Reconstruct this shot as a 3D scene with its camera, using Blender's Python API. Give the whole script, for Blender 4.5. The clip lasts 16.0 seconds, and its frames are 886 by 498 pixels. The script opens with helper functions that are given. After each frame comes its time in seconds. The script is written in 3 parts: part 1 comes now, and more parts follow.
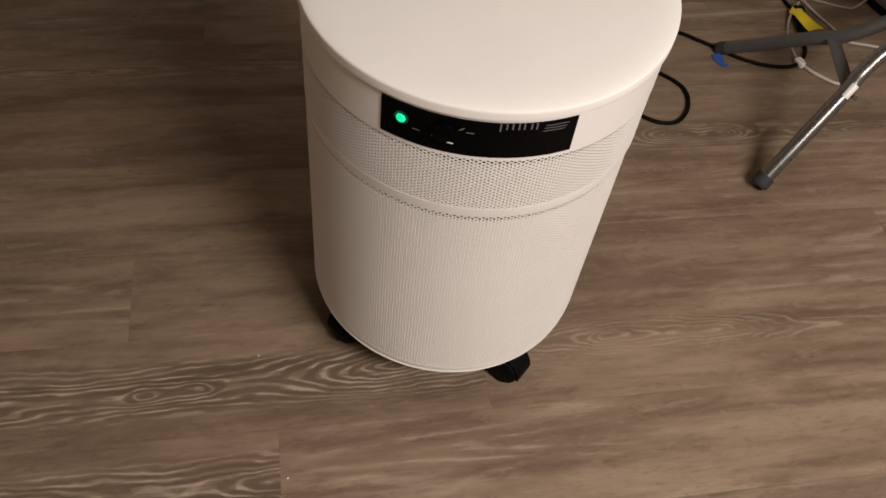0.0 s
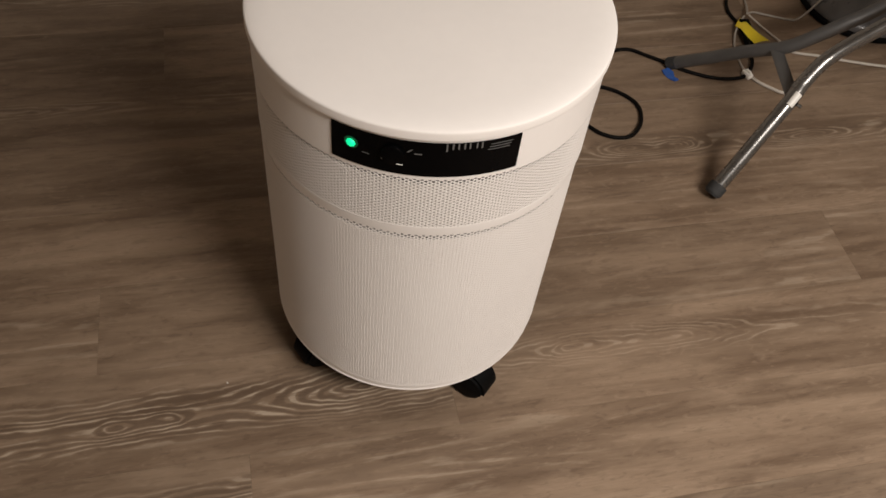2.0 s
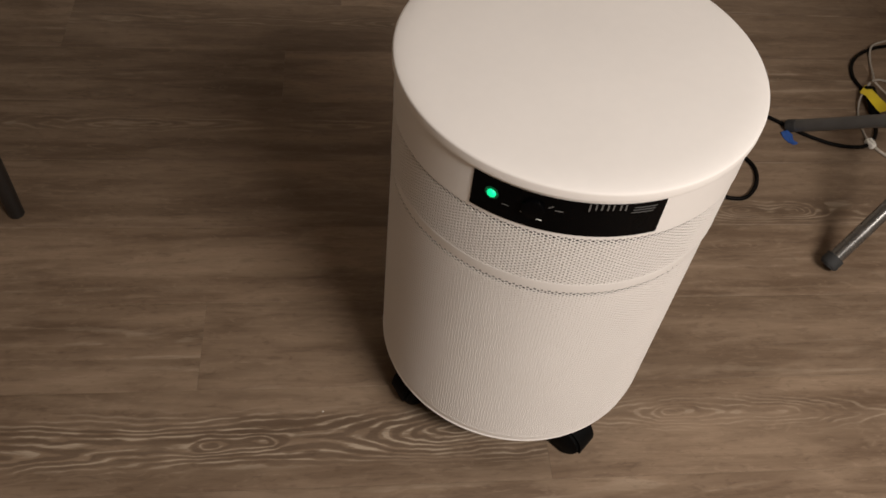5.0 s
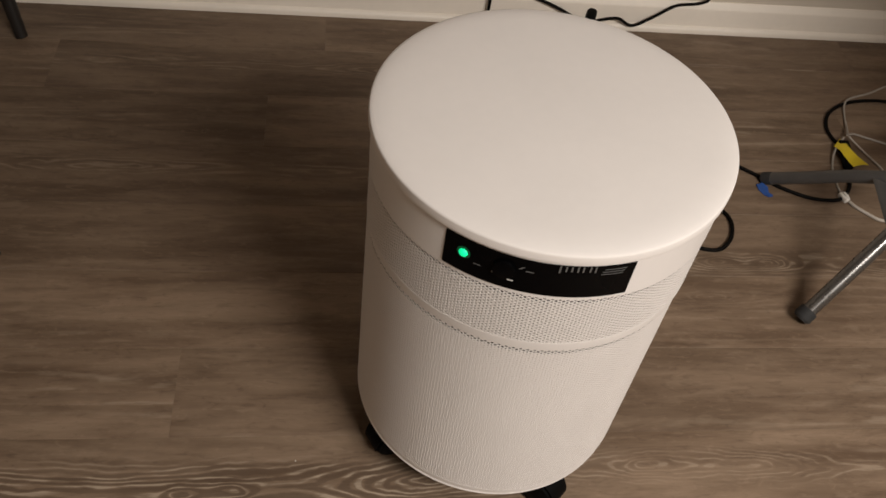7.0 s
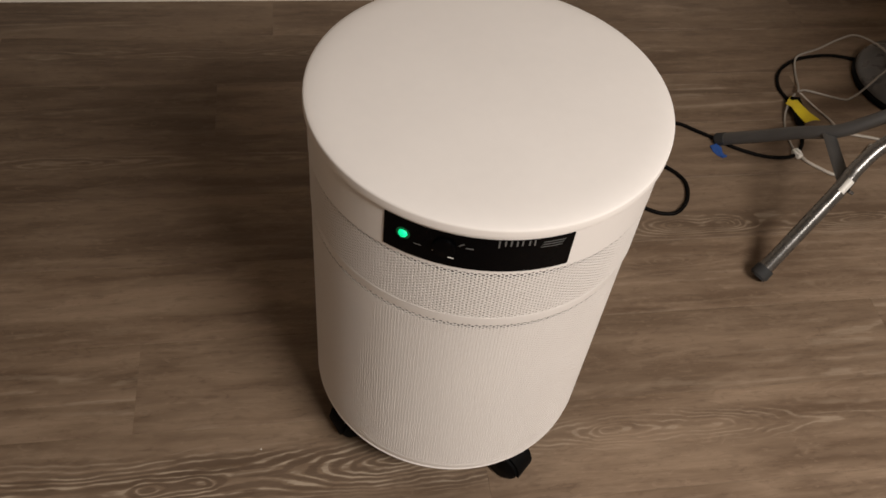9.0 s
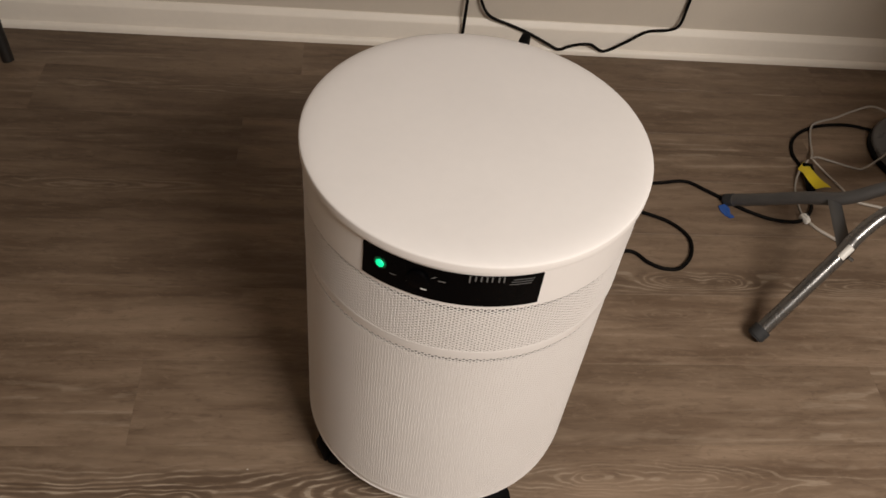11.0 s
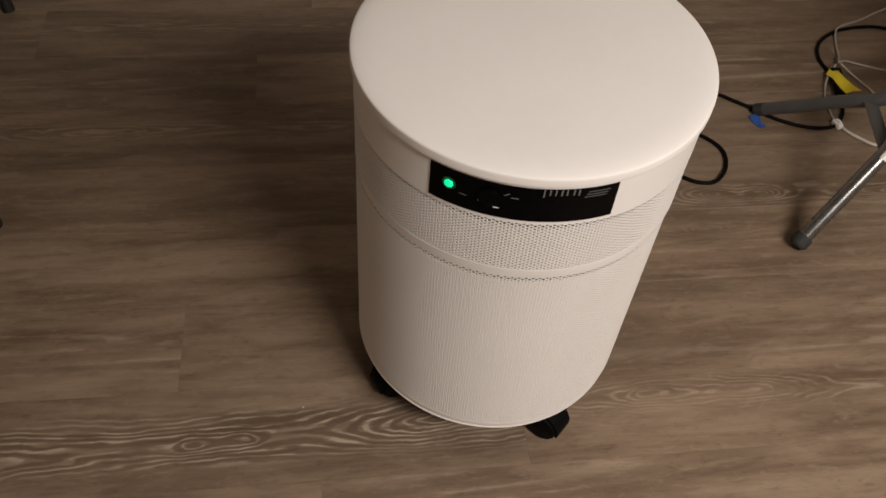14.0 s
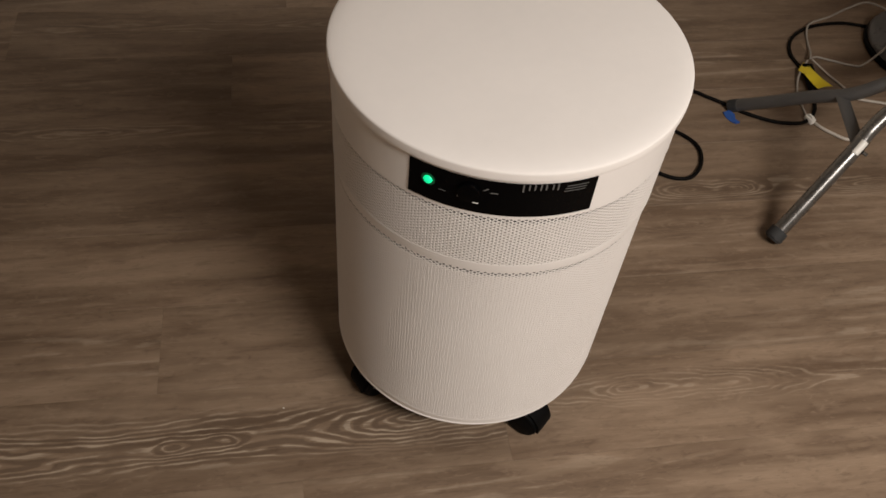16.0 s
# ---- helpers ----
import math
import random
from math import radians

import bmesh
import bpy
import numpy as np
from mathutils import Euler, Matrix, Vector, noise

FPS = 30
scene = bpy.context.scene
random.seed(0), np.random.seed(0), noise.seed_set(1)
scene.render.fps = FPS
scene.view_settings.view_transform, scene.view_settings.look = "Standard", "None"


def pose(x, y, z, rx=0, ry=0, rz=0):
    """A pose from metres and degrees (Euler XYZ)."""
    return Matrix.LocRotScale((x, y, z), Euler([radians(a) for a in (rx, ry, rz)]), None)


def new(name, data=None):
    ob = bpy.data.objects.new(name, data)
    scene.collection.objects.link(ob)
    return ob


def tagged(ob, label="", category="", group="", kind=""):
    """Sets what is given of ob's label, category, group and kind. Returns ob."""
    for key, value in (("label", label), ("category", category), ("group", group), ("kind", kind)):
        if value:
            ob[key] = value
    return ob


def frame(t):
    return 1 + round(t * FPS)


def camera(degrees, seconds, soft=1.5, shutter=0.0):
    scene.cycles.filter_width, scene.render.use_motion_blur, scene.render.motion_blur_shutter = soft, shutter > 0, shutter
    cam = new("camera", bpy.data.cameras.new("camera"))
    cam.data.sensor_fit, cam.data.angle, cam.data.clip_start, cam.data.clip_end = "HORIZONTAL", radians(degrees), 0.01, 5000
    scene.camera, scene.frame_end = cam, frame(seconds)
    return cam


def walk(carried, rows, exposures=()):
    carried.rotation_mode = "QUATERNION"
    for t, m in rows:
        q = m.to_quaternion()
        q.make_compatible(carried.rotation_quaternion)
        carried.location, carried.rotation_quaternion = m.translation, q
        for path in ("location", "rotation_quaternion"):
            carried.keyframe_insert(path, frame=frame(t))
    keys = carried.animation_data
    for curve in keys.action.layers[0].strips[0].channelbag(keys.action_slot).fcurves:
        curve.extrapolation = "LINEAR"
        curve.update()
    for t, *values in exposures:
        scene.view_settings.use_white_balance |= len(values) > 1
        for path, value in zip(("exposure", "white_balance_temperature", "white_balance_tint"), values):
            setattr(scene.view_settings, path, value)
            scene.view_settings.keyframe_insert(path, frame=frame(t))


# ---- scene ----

# ---- camera and walk ----
cam = camera(53.84, 16.0, 1.65)
ROWS = [
    (0.0, -0.1996, -0.7174, 1.1046, -8.26, -53.98, -4.97),
    (0.5, -0.1983, -0.7079, 1.0953, -7.67, -54.26, -4.19),
    (1.0, -0.1913, -0.7178, 1.0997, -8.06, -54.20, -3.54),
    (1.5, -0.1723, -0.7278, 1.1322, -10.44, -53.16, -3.89),
    (2.0, -0.1827, -0.7402, 1.1232, -11.24, -52.18, -4.65),
    (2.5, -0.1959, -0.7434, 1.1258, -10.90, -52.07, -5.39),
    (3.0, -0.1979, -0.7350, 1.1242, -10.90, -51.81, -5.17),
    (3.5, -0.2014, -0.7257, 1.1221, -9.37, -51.64, -5.15),
    (4.0, -0.2349, -0.7048, 1.1149, -6.71, -51.88, -4.66),
    (4.2, -0.2423, -0.7041, 1.1100, -5.69, -52.12, -4.53),
    (6.3, -0.2406, -0.7037, 1.1519, -3.97, -48.06, -4.65),
    (6.5, -0.2367, -0.7056, 1.1456, -4.21, -47.95, -4.87),
    (7.0, -0.2307, -0.6907, 1.1441, -4.22, -48.78, -6.04),
    (7.5, -0.2227, -0.6940, 1.1361, -4.74, -49.72, -6.76),
    (8.0, -0.2247, -0.6896, 1.1264, -4.64, -50.85, -6.95),
    (8.5, -0.2173, -0.6865, 1.1236, -5.21, -51.09, -6.15),
    (9.0, -0.1942, -0.6923, 1.1500, -7.73, -49.98, -4.85),
    (9.2, -0.1762, -0.6981, 1.1620, -8.30, -49.53, -4.49),
    (11.3, -0.1395, -0.7355, 1.1741, -2.99, -47.12, -5.58),
    (11.5, -0.1621, -0.7268, 1.1662, -3.38, -47.69, -5.42),
    (12.0, -0.1824, -0.7065, 1.1488, -5.70, -49.30, -4.54),
    (12.5, -0.1802, -0.7079, 1.1516, -7.65, -50.31, -4.67),
    (13.0, -0.1802, -0.7146, 1.1560, -8.98, -50.51, -4.71),
    (13.5, -0.2014, -0.7227, 1.1425, -7.74, -50.69, -4.51),
    (14.0, -0.2134, -0.7271, 1.1360, -6.31, -50.87, -3.57),
    (14.5, -0.2012, -0.7261, 1.1321, -7.18, -50.88, -2.94),
    (15.0, -0.1897, -0.7273, 1.1535, -8.53, -50.30, -3.79),
    (15.5, -0.1991, -0.7292, 1.1444, -8.72, -49.98, -4.52),
    (16.0, -0.2164, -0.7307, 1.1325, -7.84, -50.68, -4.25),
]
EXPOSURES = [(0.0, 0.07), (4.0, 0.06), (6.5, -0.03), (11.5, 0.0), (14.0, -0.06), (16.0, -0.06)]
walk(cam, [(t, pose(x, y, z, 90 + pitch, roll, yaw)) for t, x, y, z, yaw, pitch, roll in ROWS], EXPOSURES)

# ---- light ----
world = bpy.data.worlds.new("room_dark")
world.use_nodes = True
world.node_tree.nodes["Background"].inputs[0].default_value = (1.0, 0.85, 0.7, 1)
world.node_tree.nodes["Background"].inputs[1].default_value = 0.0
scene.world = world

LAMP = (1.00, -1.65, 2.15)
lamp_data = bpy.data.lights.new("ceiling_lamp", "AREA")
lamp_data.shape, lamp_data.size, lamp_data.size_y, lamp_data.energy = "RECTANGLE", 1.2, 0.5, 88
lamp_data.spread = radians(166)
lamp_data.color = (1.0, 0.925, 0.845)
lamp = new("ceiling_lamp_light", lamp_data)
lamp.matrix_world = pose(*LAMP, -1.5)


# ---- materials ----
def material(name):
    m = bpy.data.materials.new(name)
    m.use_nodes = True
    return m, m.node_tree.nodes, m.node_tree.links, m.node_tree.nodes["Principled BSDF"]


def node(nodes, kind, **values):
    n = nodes.new(kind)
    for k, v in values.items():
        n.inputs[k.replace("_", " ")].default_value = v
    return n


def calc(nodes, links, op, a, b=None, c=None, clamp=False):
    n = nodes.new("ShaderNodeMath")
    n.operation, n.use_clamp = op, clamp
    for i, v in enumerate((a, b, c)):
        if v is None:
            continue
        if isinstance(v, (int, float)):
            n.inputs[i].default_value = v
        else:
            links.new(v, n.inputs[i])
    return n.outputs[0]


def blend(nodes, links, factor, a, b, how="MIX"):
    n = nodes.new("ShaderNodeMix")
    n.data_type, n.blend_type = "RGBA", how
    for i, v in ((0, factor), (6, a), (7, b)):
        if isinstance(v, (int, float)):
            n.inputs[i].default_value = v
        elif isinstance(v, tuple):
            n.inputs[i].default_value = (*v, 1)
        else:
            links.new(v, n.inputs[i])
    return n.outputs[2]


def ramp(nodes, links, fac, lo, hi):
    n = nodes.new("ShaderNodeMapRange")
    n.interpolation_type = "SMOOTHSTEP"
    n.inputs[1].default_value, n.inputs[2].default_value = lo, hi
    links.new(fac, n.inputs[0])
    return n.outputs[0]


def noisy(nodes, links, co, scale, detail=3.0, stretch=(1, 1, 1), distortion=0.0):
    mp = nodes.new("ShaderNodeMapping")
    mp.inputs["Scale"].default_value = stretch
    links.new(co, mp.inputs[0])
    n = node(nodes, "ShaderNodeTexNoise", Scale=scale, Detail=detail, Distortion=distortion)
    links.new(mp.outputs[0], n.inputs["Vector"])
    return n.outputs[0]


def plain(name, colour, rough=0.5, metal=0.0, vary=0.12, scale=30.0, bump=0.0, bump_scale=400.0, specular=0.5):
    """A surface with faint mottling at two scales and a fine relief."""
    m, nodes, links, bsdf = material(name)
    co = nodes.new("ShaderNodeTexCoord").outputs["Object"]
    big = noisy(nodes, links, co, scale, 3)
    fine = noisy(nodes, links, co, scale * 9, 2)
    k = calc(nodes, links, "MULTIPLY_ADD", big, vary * 2, 1 - vary)
    k = calc(nodes, links, "MULTIPLY_ADD", calc(nodes, links, "SUBTRACT", fine, 0.5), vary, k)
    mixed = nodes.new("ShaderNodeVectorMath")
    mixed.operation = "SCALE"
    mixed.inputs[0].default_value = colour
    links.new(k, mixed.inputs["Scale"])
    links.new(mixed.outputs[0], bsdf.inputs["Base Color"])
    links.new(calc(nodes, links, "MULTIPLY_ADD", big, 0.2, rough - 0.1, clamp=True), bsdf.inputs["Roughness"])
    bsdf.inputs["Metallic"].default_value = metal
    bsdf.inputs["Specular IOR Level"].default_value = specular
    if bump:
        b = node(nodes, "ShaderNodeBump", Strength=bump, Distance=0.001)
        links.new(noisy(nodes, links, co, bump_scale, 2), b.inputs["Height"])
        links.new(b.outputs[0], bsdf.inputs["Normal"])
    return m


def plank_wood(name, knots=(), lines=10.0, line_mask=(0.45, 0.65), line_gain=1.0, band=None, flow=0.0, ridge=None):
    """Limed grey-brown oak print: rings that bend round knots, streaks along the plank and fine pores."""
    m, nodes, links, bsdf = material(name)
    tex = nodes.new("ShaderNodeTexCoord").outputs["Object"]
    info = nodes.new("ShaderNodeObjectInfo")
    seed = calc(nodes, links, "MULTIPLY", info.outputs["Random"], 61.0)
    shift = nodes.new("ShaderNodeCombineXYZ")
    links.new(seed, shift.inputs[2])
    links.new(seed, shift.inputs[0])
    moved = nodes.new("ShaderNodeVectorMath")
    links.new(tex, moved.inputs[0])
    links.new(shift.outputs[0], moved.inputs[1])
    co = moved.outputs[0]

    bend = node(nodes, "ShaderNodeTexNoise", Scale=22.0, Detail=2.0)
    links.new(tex, bend.inputs["Vector"])
    centred = nodes.new("ShaderNodeVectorMath")
    centred.operation = "MULTIPLY_ADD"
    links.new(bend.outputs["Color"], centred.inputs[0])
    centred.inputs[1].default_value, centred.inputs[2].default_value = (0.05, 0.010, 0), (-0.025, -0.005, 0)
    warped = nodes.new("ShaderNodeVectorMath")
    links.new(tex, warped.inputs[0])
    links.new(centred.outputs[0], warped.inputs[1])

    def offset(x, y, sx, sy):
        sub = nodes.new("ShaderNodeVectorMath")
        sub.operation = "SUBTRACT"
        links.new(warped.outputs[0], sub.inputs[0])
        sub.inputs[1].default_value = (x, y, 0)
        mul = nodes.new("ShaderNodeVectorMath")
        mul.operation = "MULTIPLY"
        links.new(sub.outputs[0], mul.inputs[0])
        mul.inputs[1].default_value = (1 / sx if sx else 0, 1 / sy, 0)
        ln = nodes.new("ShaderNodeVectorMath")
        ln.operation = "LENGTH"
        links.new(mul.outputs[0], ln.inputs[0])
        return calc(nodes, links, "POWER", 2.718, calc(nodes, links, "MULTIPLY", calc(nodes, links, "POWER", ln.outputs["Value"], 1.6), -1.0))

    field = noisy(nodes, links, co, 1.0, 1.0, (0.9, 10.0, 1.0), 0.3)
    wobble = noisy(nodes, links, co, 1.0, 4, (9.0, 55.0, 1.0))
    field = calc(nodes, links, "MULTIPLY_ADD", wobble, 0.055, field)
    if flow:
        apart = nodes.new("ShaderNodeSeparateXYZ")
        links.new(warped.outputs[0], apart.inputs[0])
        field = calc(nodes, links, "MULTIPLY_ADD", apart.outputs[1], flow, calc(nodes, links, "MULTIPLY", field, 0.55))
    if ridge:
        # cathedral grain: rings fold over a slanting axis (height, slant, rings per metre)
        apart = nodes.new("ShaderNodeSeparateXYZ")
        links.new(warped.outputs[0], apart.inputs[0])
        axis = calc(nodes, links, "MULTIPLY_ADD", apart.outputs[0], ridge[1], ridge[0])
        away = calc(nodes, links, "SUBTRACT", apart.outputs[1], axis)
        fold = calc(nodes, links, "SQRT", calc(nodes, links, "MULTIPLY_ADD", away, away, 0.00005))
        loose = noisy(nodes, links, co, 1.0, 2, (5.0, 20.0, 1.0), 0.2)
        field = calc(nodes, links, "MULTIPLY_ADD", wobble, 0.7, calc(nodes, links, "MULTIPLY", loose, 4.5))
        field = calc(nodes, links, "MULTIPLY_ADD", fold, ridge[2], field)
    for x, y, sx, sy, gain in knots:
        field = calc(nodes, links, "MULTIPLY_ADD", offset(x, y, sx, sy), gain, field)
    wave = calc(nodes, links, "SINE", calc(nodes, links, "MULTIPLY", field, lines * 6.283))
    swell = noisy(nodes, links, co, 1.0, 3, (16.0, 60.0, 1.0), 0.4)
    wave = calc(nodes, links, "ADD", wave, calc(nodes, links, "MULTIPLY_ADD", swell, 2.4, -1.25))
    mask = ramp(nodes, links, noisy(nodes, links, co, 1.0, 2, (1.6, 9.0, 1.0)), *line_mask)
    if band:
        mask = calc(nodes, links, "MULTIPLY", mask, ramp(nodes, links, offset(0, band[0], 0, band[1]), 0.15, 0.75))
    tear = ramp(nodes, links, noisy(nodes, links, co, 1.0, 4, (14.0, 90.0, 1.0)), 0.37, 0.58)
    light_line = calc(nodes, links, "MULTIPLY", calc(nodes, links, "MULTIPLY", ramp(nodes, links, wave, 0.40, 0.95), mask), tear)
    dark_line = calc(nodes, links, "MULTIPLY", ramp(nodes, links, wave, 0.3, -0.6), mask)
    streak = noisy(nodes, links, co, 1.0, 8, (5.0, 42.0, 1.0), 0.45)
    broad = noisy(nodes, links, co, 1.0, 5, (2.4, 14.0, 1.0), 0.5)
    pores = noisy(nodes, links, co, 1.0, 3, (16.0, 420.0, 1.0))
    flecks = noisy(nodes, links, co, 1.0, 5, (30.0, 170.0, 1.0), 0.5)
    blotch = noisy(nodes, links, co, 1.0, 6, (11.0, 44.0, 1.0), 0.7)
    worm = noisy(nodes, links, co, 1.0, 5, (34.0, 105.0, 1.0), 1.6)
    base = blend(nodes, links, ramp(nodes, links, broad, 0.30, 0.70), (0.119, 0.082, 0.057), (0.220, 0.162, 0.119))
    base = blend(nodes, links, calc(nodes, links, "MULTIPLY", ramp(nodes, links, streak, 0.48, 0.72), 0.40), base, (0.275, 0.207, 0.155))
    base = blend(nodes, links, calc(nodes, links, "MULTIPLY", ramp(nodes, links, streak, 0.48, 0.30), 0.34), base, (0.078, 0.050, 0.034))
    base = blend(nodes, links, calc(nodes, links, "MULTIPLY", ramp(nodes, links, blotch, 0.54, 0.72), 0.34), base, (0.088, 0.058, 0.040))
    base = blend(nodes, links, calc(nodes, links, "MULTIPLY", ramp(nodes, links, blotch, 0.44, 0.30), 0.35), base, (0.27, 0.205, 0.155))
    base = blend(nodes, links, calc(nodes, links, "MULTIPLY", ramp(nodes, links, worm, 0.58, 0.68), 0.28), base, (0.075, 0.050, 0.035))
    base = blend(nodes, links, calc(nodes, links, "MULTIPLY", ramp(nodes, links, worm, 0.42, 0.32), 0.22), base, (0.30, 0.23, 0.178))
    base = blend(nodes, links, calc(nodes, links, "MULTIPLY", dark_line, 0.45 * line_gain, clamp=True), base, (0.078, 0.053, 0.038))
    base = blend(nodes, links, calc(nodes, links, "MULTIPLY", light_line, 0.75 * line_gain, clamp=True), base, (0.375, 0.315, 0.255))
    base = blend(nodes, links, calc(nodes, links, "MULTIPLY", ramp(nodes, links, flecks, 0.58, 0.72), 0.15), base, (0.31, 0.24, 0.185))
    base = blend(nodes, links, calc(nodes, links, "MULTIPLY", ramp(nodes, links, flecks, 0.42, 0.30), 0.26), base, (0.070, 0.046, 0.032))
    base = blend(nodes, links, calc(nodes, links, "MULTIPLY", ramp(nodes, links, pores, 0.5, 0.34), 0.12), base, (0.075, 0.05, 0.035))
    patch = noisy(nodes, links, co, 1.0, 5, (3.4, 24.0, 1.0), 0.7)
    base = blend(nodes, links, calc(nodes, links, "MULTIPLY", ramp(nodes, links, patch, 0.52, 0.68), 0.30), base, (0.080, 0.049, 0.031))
    base = blend(nodes, links, calc(nodes, links, "MULTIPLY", ramp(nodes, links, patch, 0.47, 0.32), 0.26), base, (0.262, 0.198, 0.148))
    base = blend(nodes, links, 1.0, base, (1.0, 0.965, 0.905), "MULTIPLY")
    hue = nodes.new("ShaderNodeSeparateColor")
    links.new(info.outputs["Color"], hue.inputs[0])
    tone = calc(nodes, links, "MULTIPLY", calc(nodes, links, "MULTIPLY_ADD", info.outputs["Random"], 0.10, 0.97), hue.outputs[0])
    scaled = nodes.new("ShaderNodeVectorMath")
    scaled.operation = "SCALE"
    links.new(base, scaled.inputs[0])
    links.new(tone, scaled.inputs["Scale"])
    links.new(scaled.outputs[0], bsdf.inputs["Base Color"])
    links.new(calc(nodes, links, "MULTIPLY_ADD", streak, 0.16, 0.44), bsdf.inputs["Roughness"])
    bsdf.inputs["Specular IOR Level"].default_value = 0.35
    b = node(nodes, "ShaderNodeBump", Strength=0.16, Distance=0.0006)
    links.new(calc(nodes, links, "ADD", pores, calc(nodes, links, "MULTIPLY", wave, 0.15)), b.inputs["Height"])
    links.new(b.outputs[0], bsdf.inputs["Normal"])
    return m


def glow(name, colour, strength):
    m, nodes, links, bsdf = material(name)
    bsdf.inputs["Base Color"].default_value = (*colour, 1)
    bsdf.inputs["Emission Color"].default_value = (*colour, 1)
    bsdf.inputs["Emission Strength"].default_value = strength
    return m


WOOD = plank_wood("oak_plank", (), 9.0, (0.50, 0.68), 0.5)
CREAM = plain("cream_powder_coat", (0.84, 0.807, 0.788), 0.5, 0, 0.025, 14, 0.12, 900)
LID = plain("cream_lid_coat", (0.87, 0.835, 0.815), 0.7, 0, 0.03, 9, 0.10, 700, 0.25)
# one lining, two tones: the upper band's is darkened for shade inside its holes
SHADED_CLOTH = plain("shaded_filter_cloth", (0.37, 0.33, 0.30), 0.9, 0, 0.04, 40, 0.1, 900)
PALE_LINING = plain("pale_lining_cloth", (0.62, 0.575, 0.54), 0.9, 0, 0.04, 40, 0.1, 900)
# near-black colour for the shade inside the casing
GAP_SHADE = plain("dark_gap_shade", (0.020, 0.014, 0.009), 0.8)
GLOSS_BLACK = plain("gloss_black_panel", (0.0015, 0.0015, 0.0018), 0.25, 0, 0.05, 20, 0, 400, 0.05)
BLACK_PLASTIC = plain("black_plastic", (0.002, 0.002, 0.0022), 0.6, 0, 0.2, 40, 0.1, 500, 0.08)
BLACK_CORD = plain("black_cord_rubber", (0.0035, 0.0028, 0.0025), 0.65, 0, 0.2, 60, 0, 400, 0.09)
GREY_CORD = plain("grey_cord_vinyl", (0.33, 0.30, 0.265), 0.5, 0, 0.15, 60)
WHITE_CORD = plain("white_cord_vinyl", (0.43, 0.39, 0.34), 0.45, 0, 0.12, 60)
YELLOW = plain("yellow_tag_vinyl", (0.72, 0.56, 0.02), 0.55, 0, 0.12, 50)
BLUE = plain("blue_painters_tape", (0.016, 0.068, 0.27), 0.7, 0, 0.2, 70, 0.3, 300)
STEEL = plain("brushed_grey_steel", (0.20, 0.195, 0.19), 0.27, 0.85, 0.1, 40, 0.015, 700)
GREY_PAINT = plain("dark_grey_enamel", (0.085, 0.082, 0.081), 0.5, 0.25, 0.15, 35, 0.08, 600)
PEDESTAL = plain("dark_grey_gloss_enamel", (0.10, 0.098, 0.10), 0.30, 0.1, 0.15, 35, 0.06, 600)
TABLETOP = plain("pale_table_plastic", (0.55, 0.53, 0.49), 0.5, 0, 0.05, 30, 0.2, 300)
FOOT = plain("grey_rubber_foot", (0.024, 0.024, 0.025), 0.75, 0, 0.2, 70, 0.3, 400)
WHITE_CLIP = plain("white_plastic_clip", (0.78, 0.76, 0.72), 0.4, 0, 0.08, 60)
PALE_INK = plain("pale_grey_print", (0.13, 0.13, 0.13), 0.5)
WHITE_INK = plain("white_print", (0.85, 0.85, 0.83), 0.5)
GREEN_LED = glow("green_led", (0.002, 0.80, 0.31), 1.0)
GREEN_HALO = glow("green_led_halo", (0.0, 0.05, 0.018), 0.5)
WALL = plain("greige_wall_paint", (0.62, 0.56, 0.485), 0.75, 0, 0.05, 3, 0.25, 160)
TRIM = plain("cream_trim_paint", (0.87, 0.81, 0.73), 0.45, 0, 0.05, 8, 0.08, 120)
CEILING = plain("white_ceiling_paint", (0.78, 0.76, 0.72), 0.9, 0, 0.03, 3, 0.3, 120)
BLACK_WOOD = plain("black_stained_wood", (0.012, 0.010, 0.009), 0.45, 0, 0.25, 30, 0.1, 200)
SUBFLOOR = plain("brown_underlay", (0.10, 0.075, 0.055), 0.9)


# ---- mesh helpers ----
def mesh_object(name, bm, mat, smooth=None):
    me = bpy.data.meshes.new(name)
    bm.normal_update()
    bm.to_mesh(me)
    bm.free()
    me.materials.append(mat)
    if smooth is not None:
        me.shade_smooth()
        me.set_sharp_from_angle(angle=radians(smooth))
    return new(name, me)


def part(name, bm, mat, parent, label="", smooth=None):
    ob = mesh_object(name, bm, mat, smooth)
    ob.parent = parent
    if label:
        ob["label"] = label
    return ob


def thing(name, x, y, z, label, category, group=""):
    ob = new(name)
    ob.location = (x, y, z)
    return tagged(ob, label, category, group)


def box(size, centre=(0, 0, 0), bevel=0.0, turn=None, segments=2):
    bm = bmesh.new()
    bmesh.ops.create_cube(bm, size=1)
    bmesh.ops.scale(bm, vec=size, verts=bm.verts)
    if bevel:
        bmesh.ops.bevel(bm, geom=bm.edges[:], offset=bevel, segments=segments, affect="EDGES", profile=0.5)
    m = Matrix.Translation(centre) @ (turn if turn else Matrix())
    bmesh.ops.transform(bm, matrix=m, verts=bm.verts)
    return bm


def join(*bms):
    out = bmesh.new()
    for bm in bms:
        me = bpy.data.meshes.new("joined")
        bm.to_mesh(me)
        bm.free()
        out.from_mesh(me)
        bpy.data.meshes.remove(me)
    return out


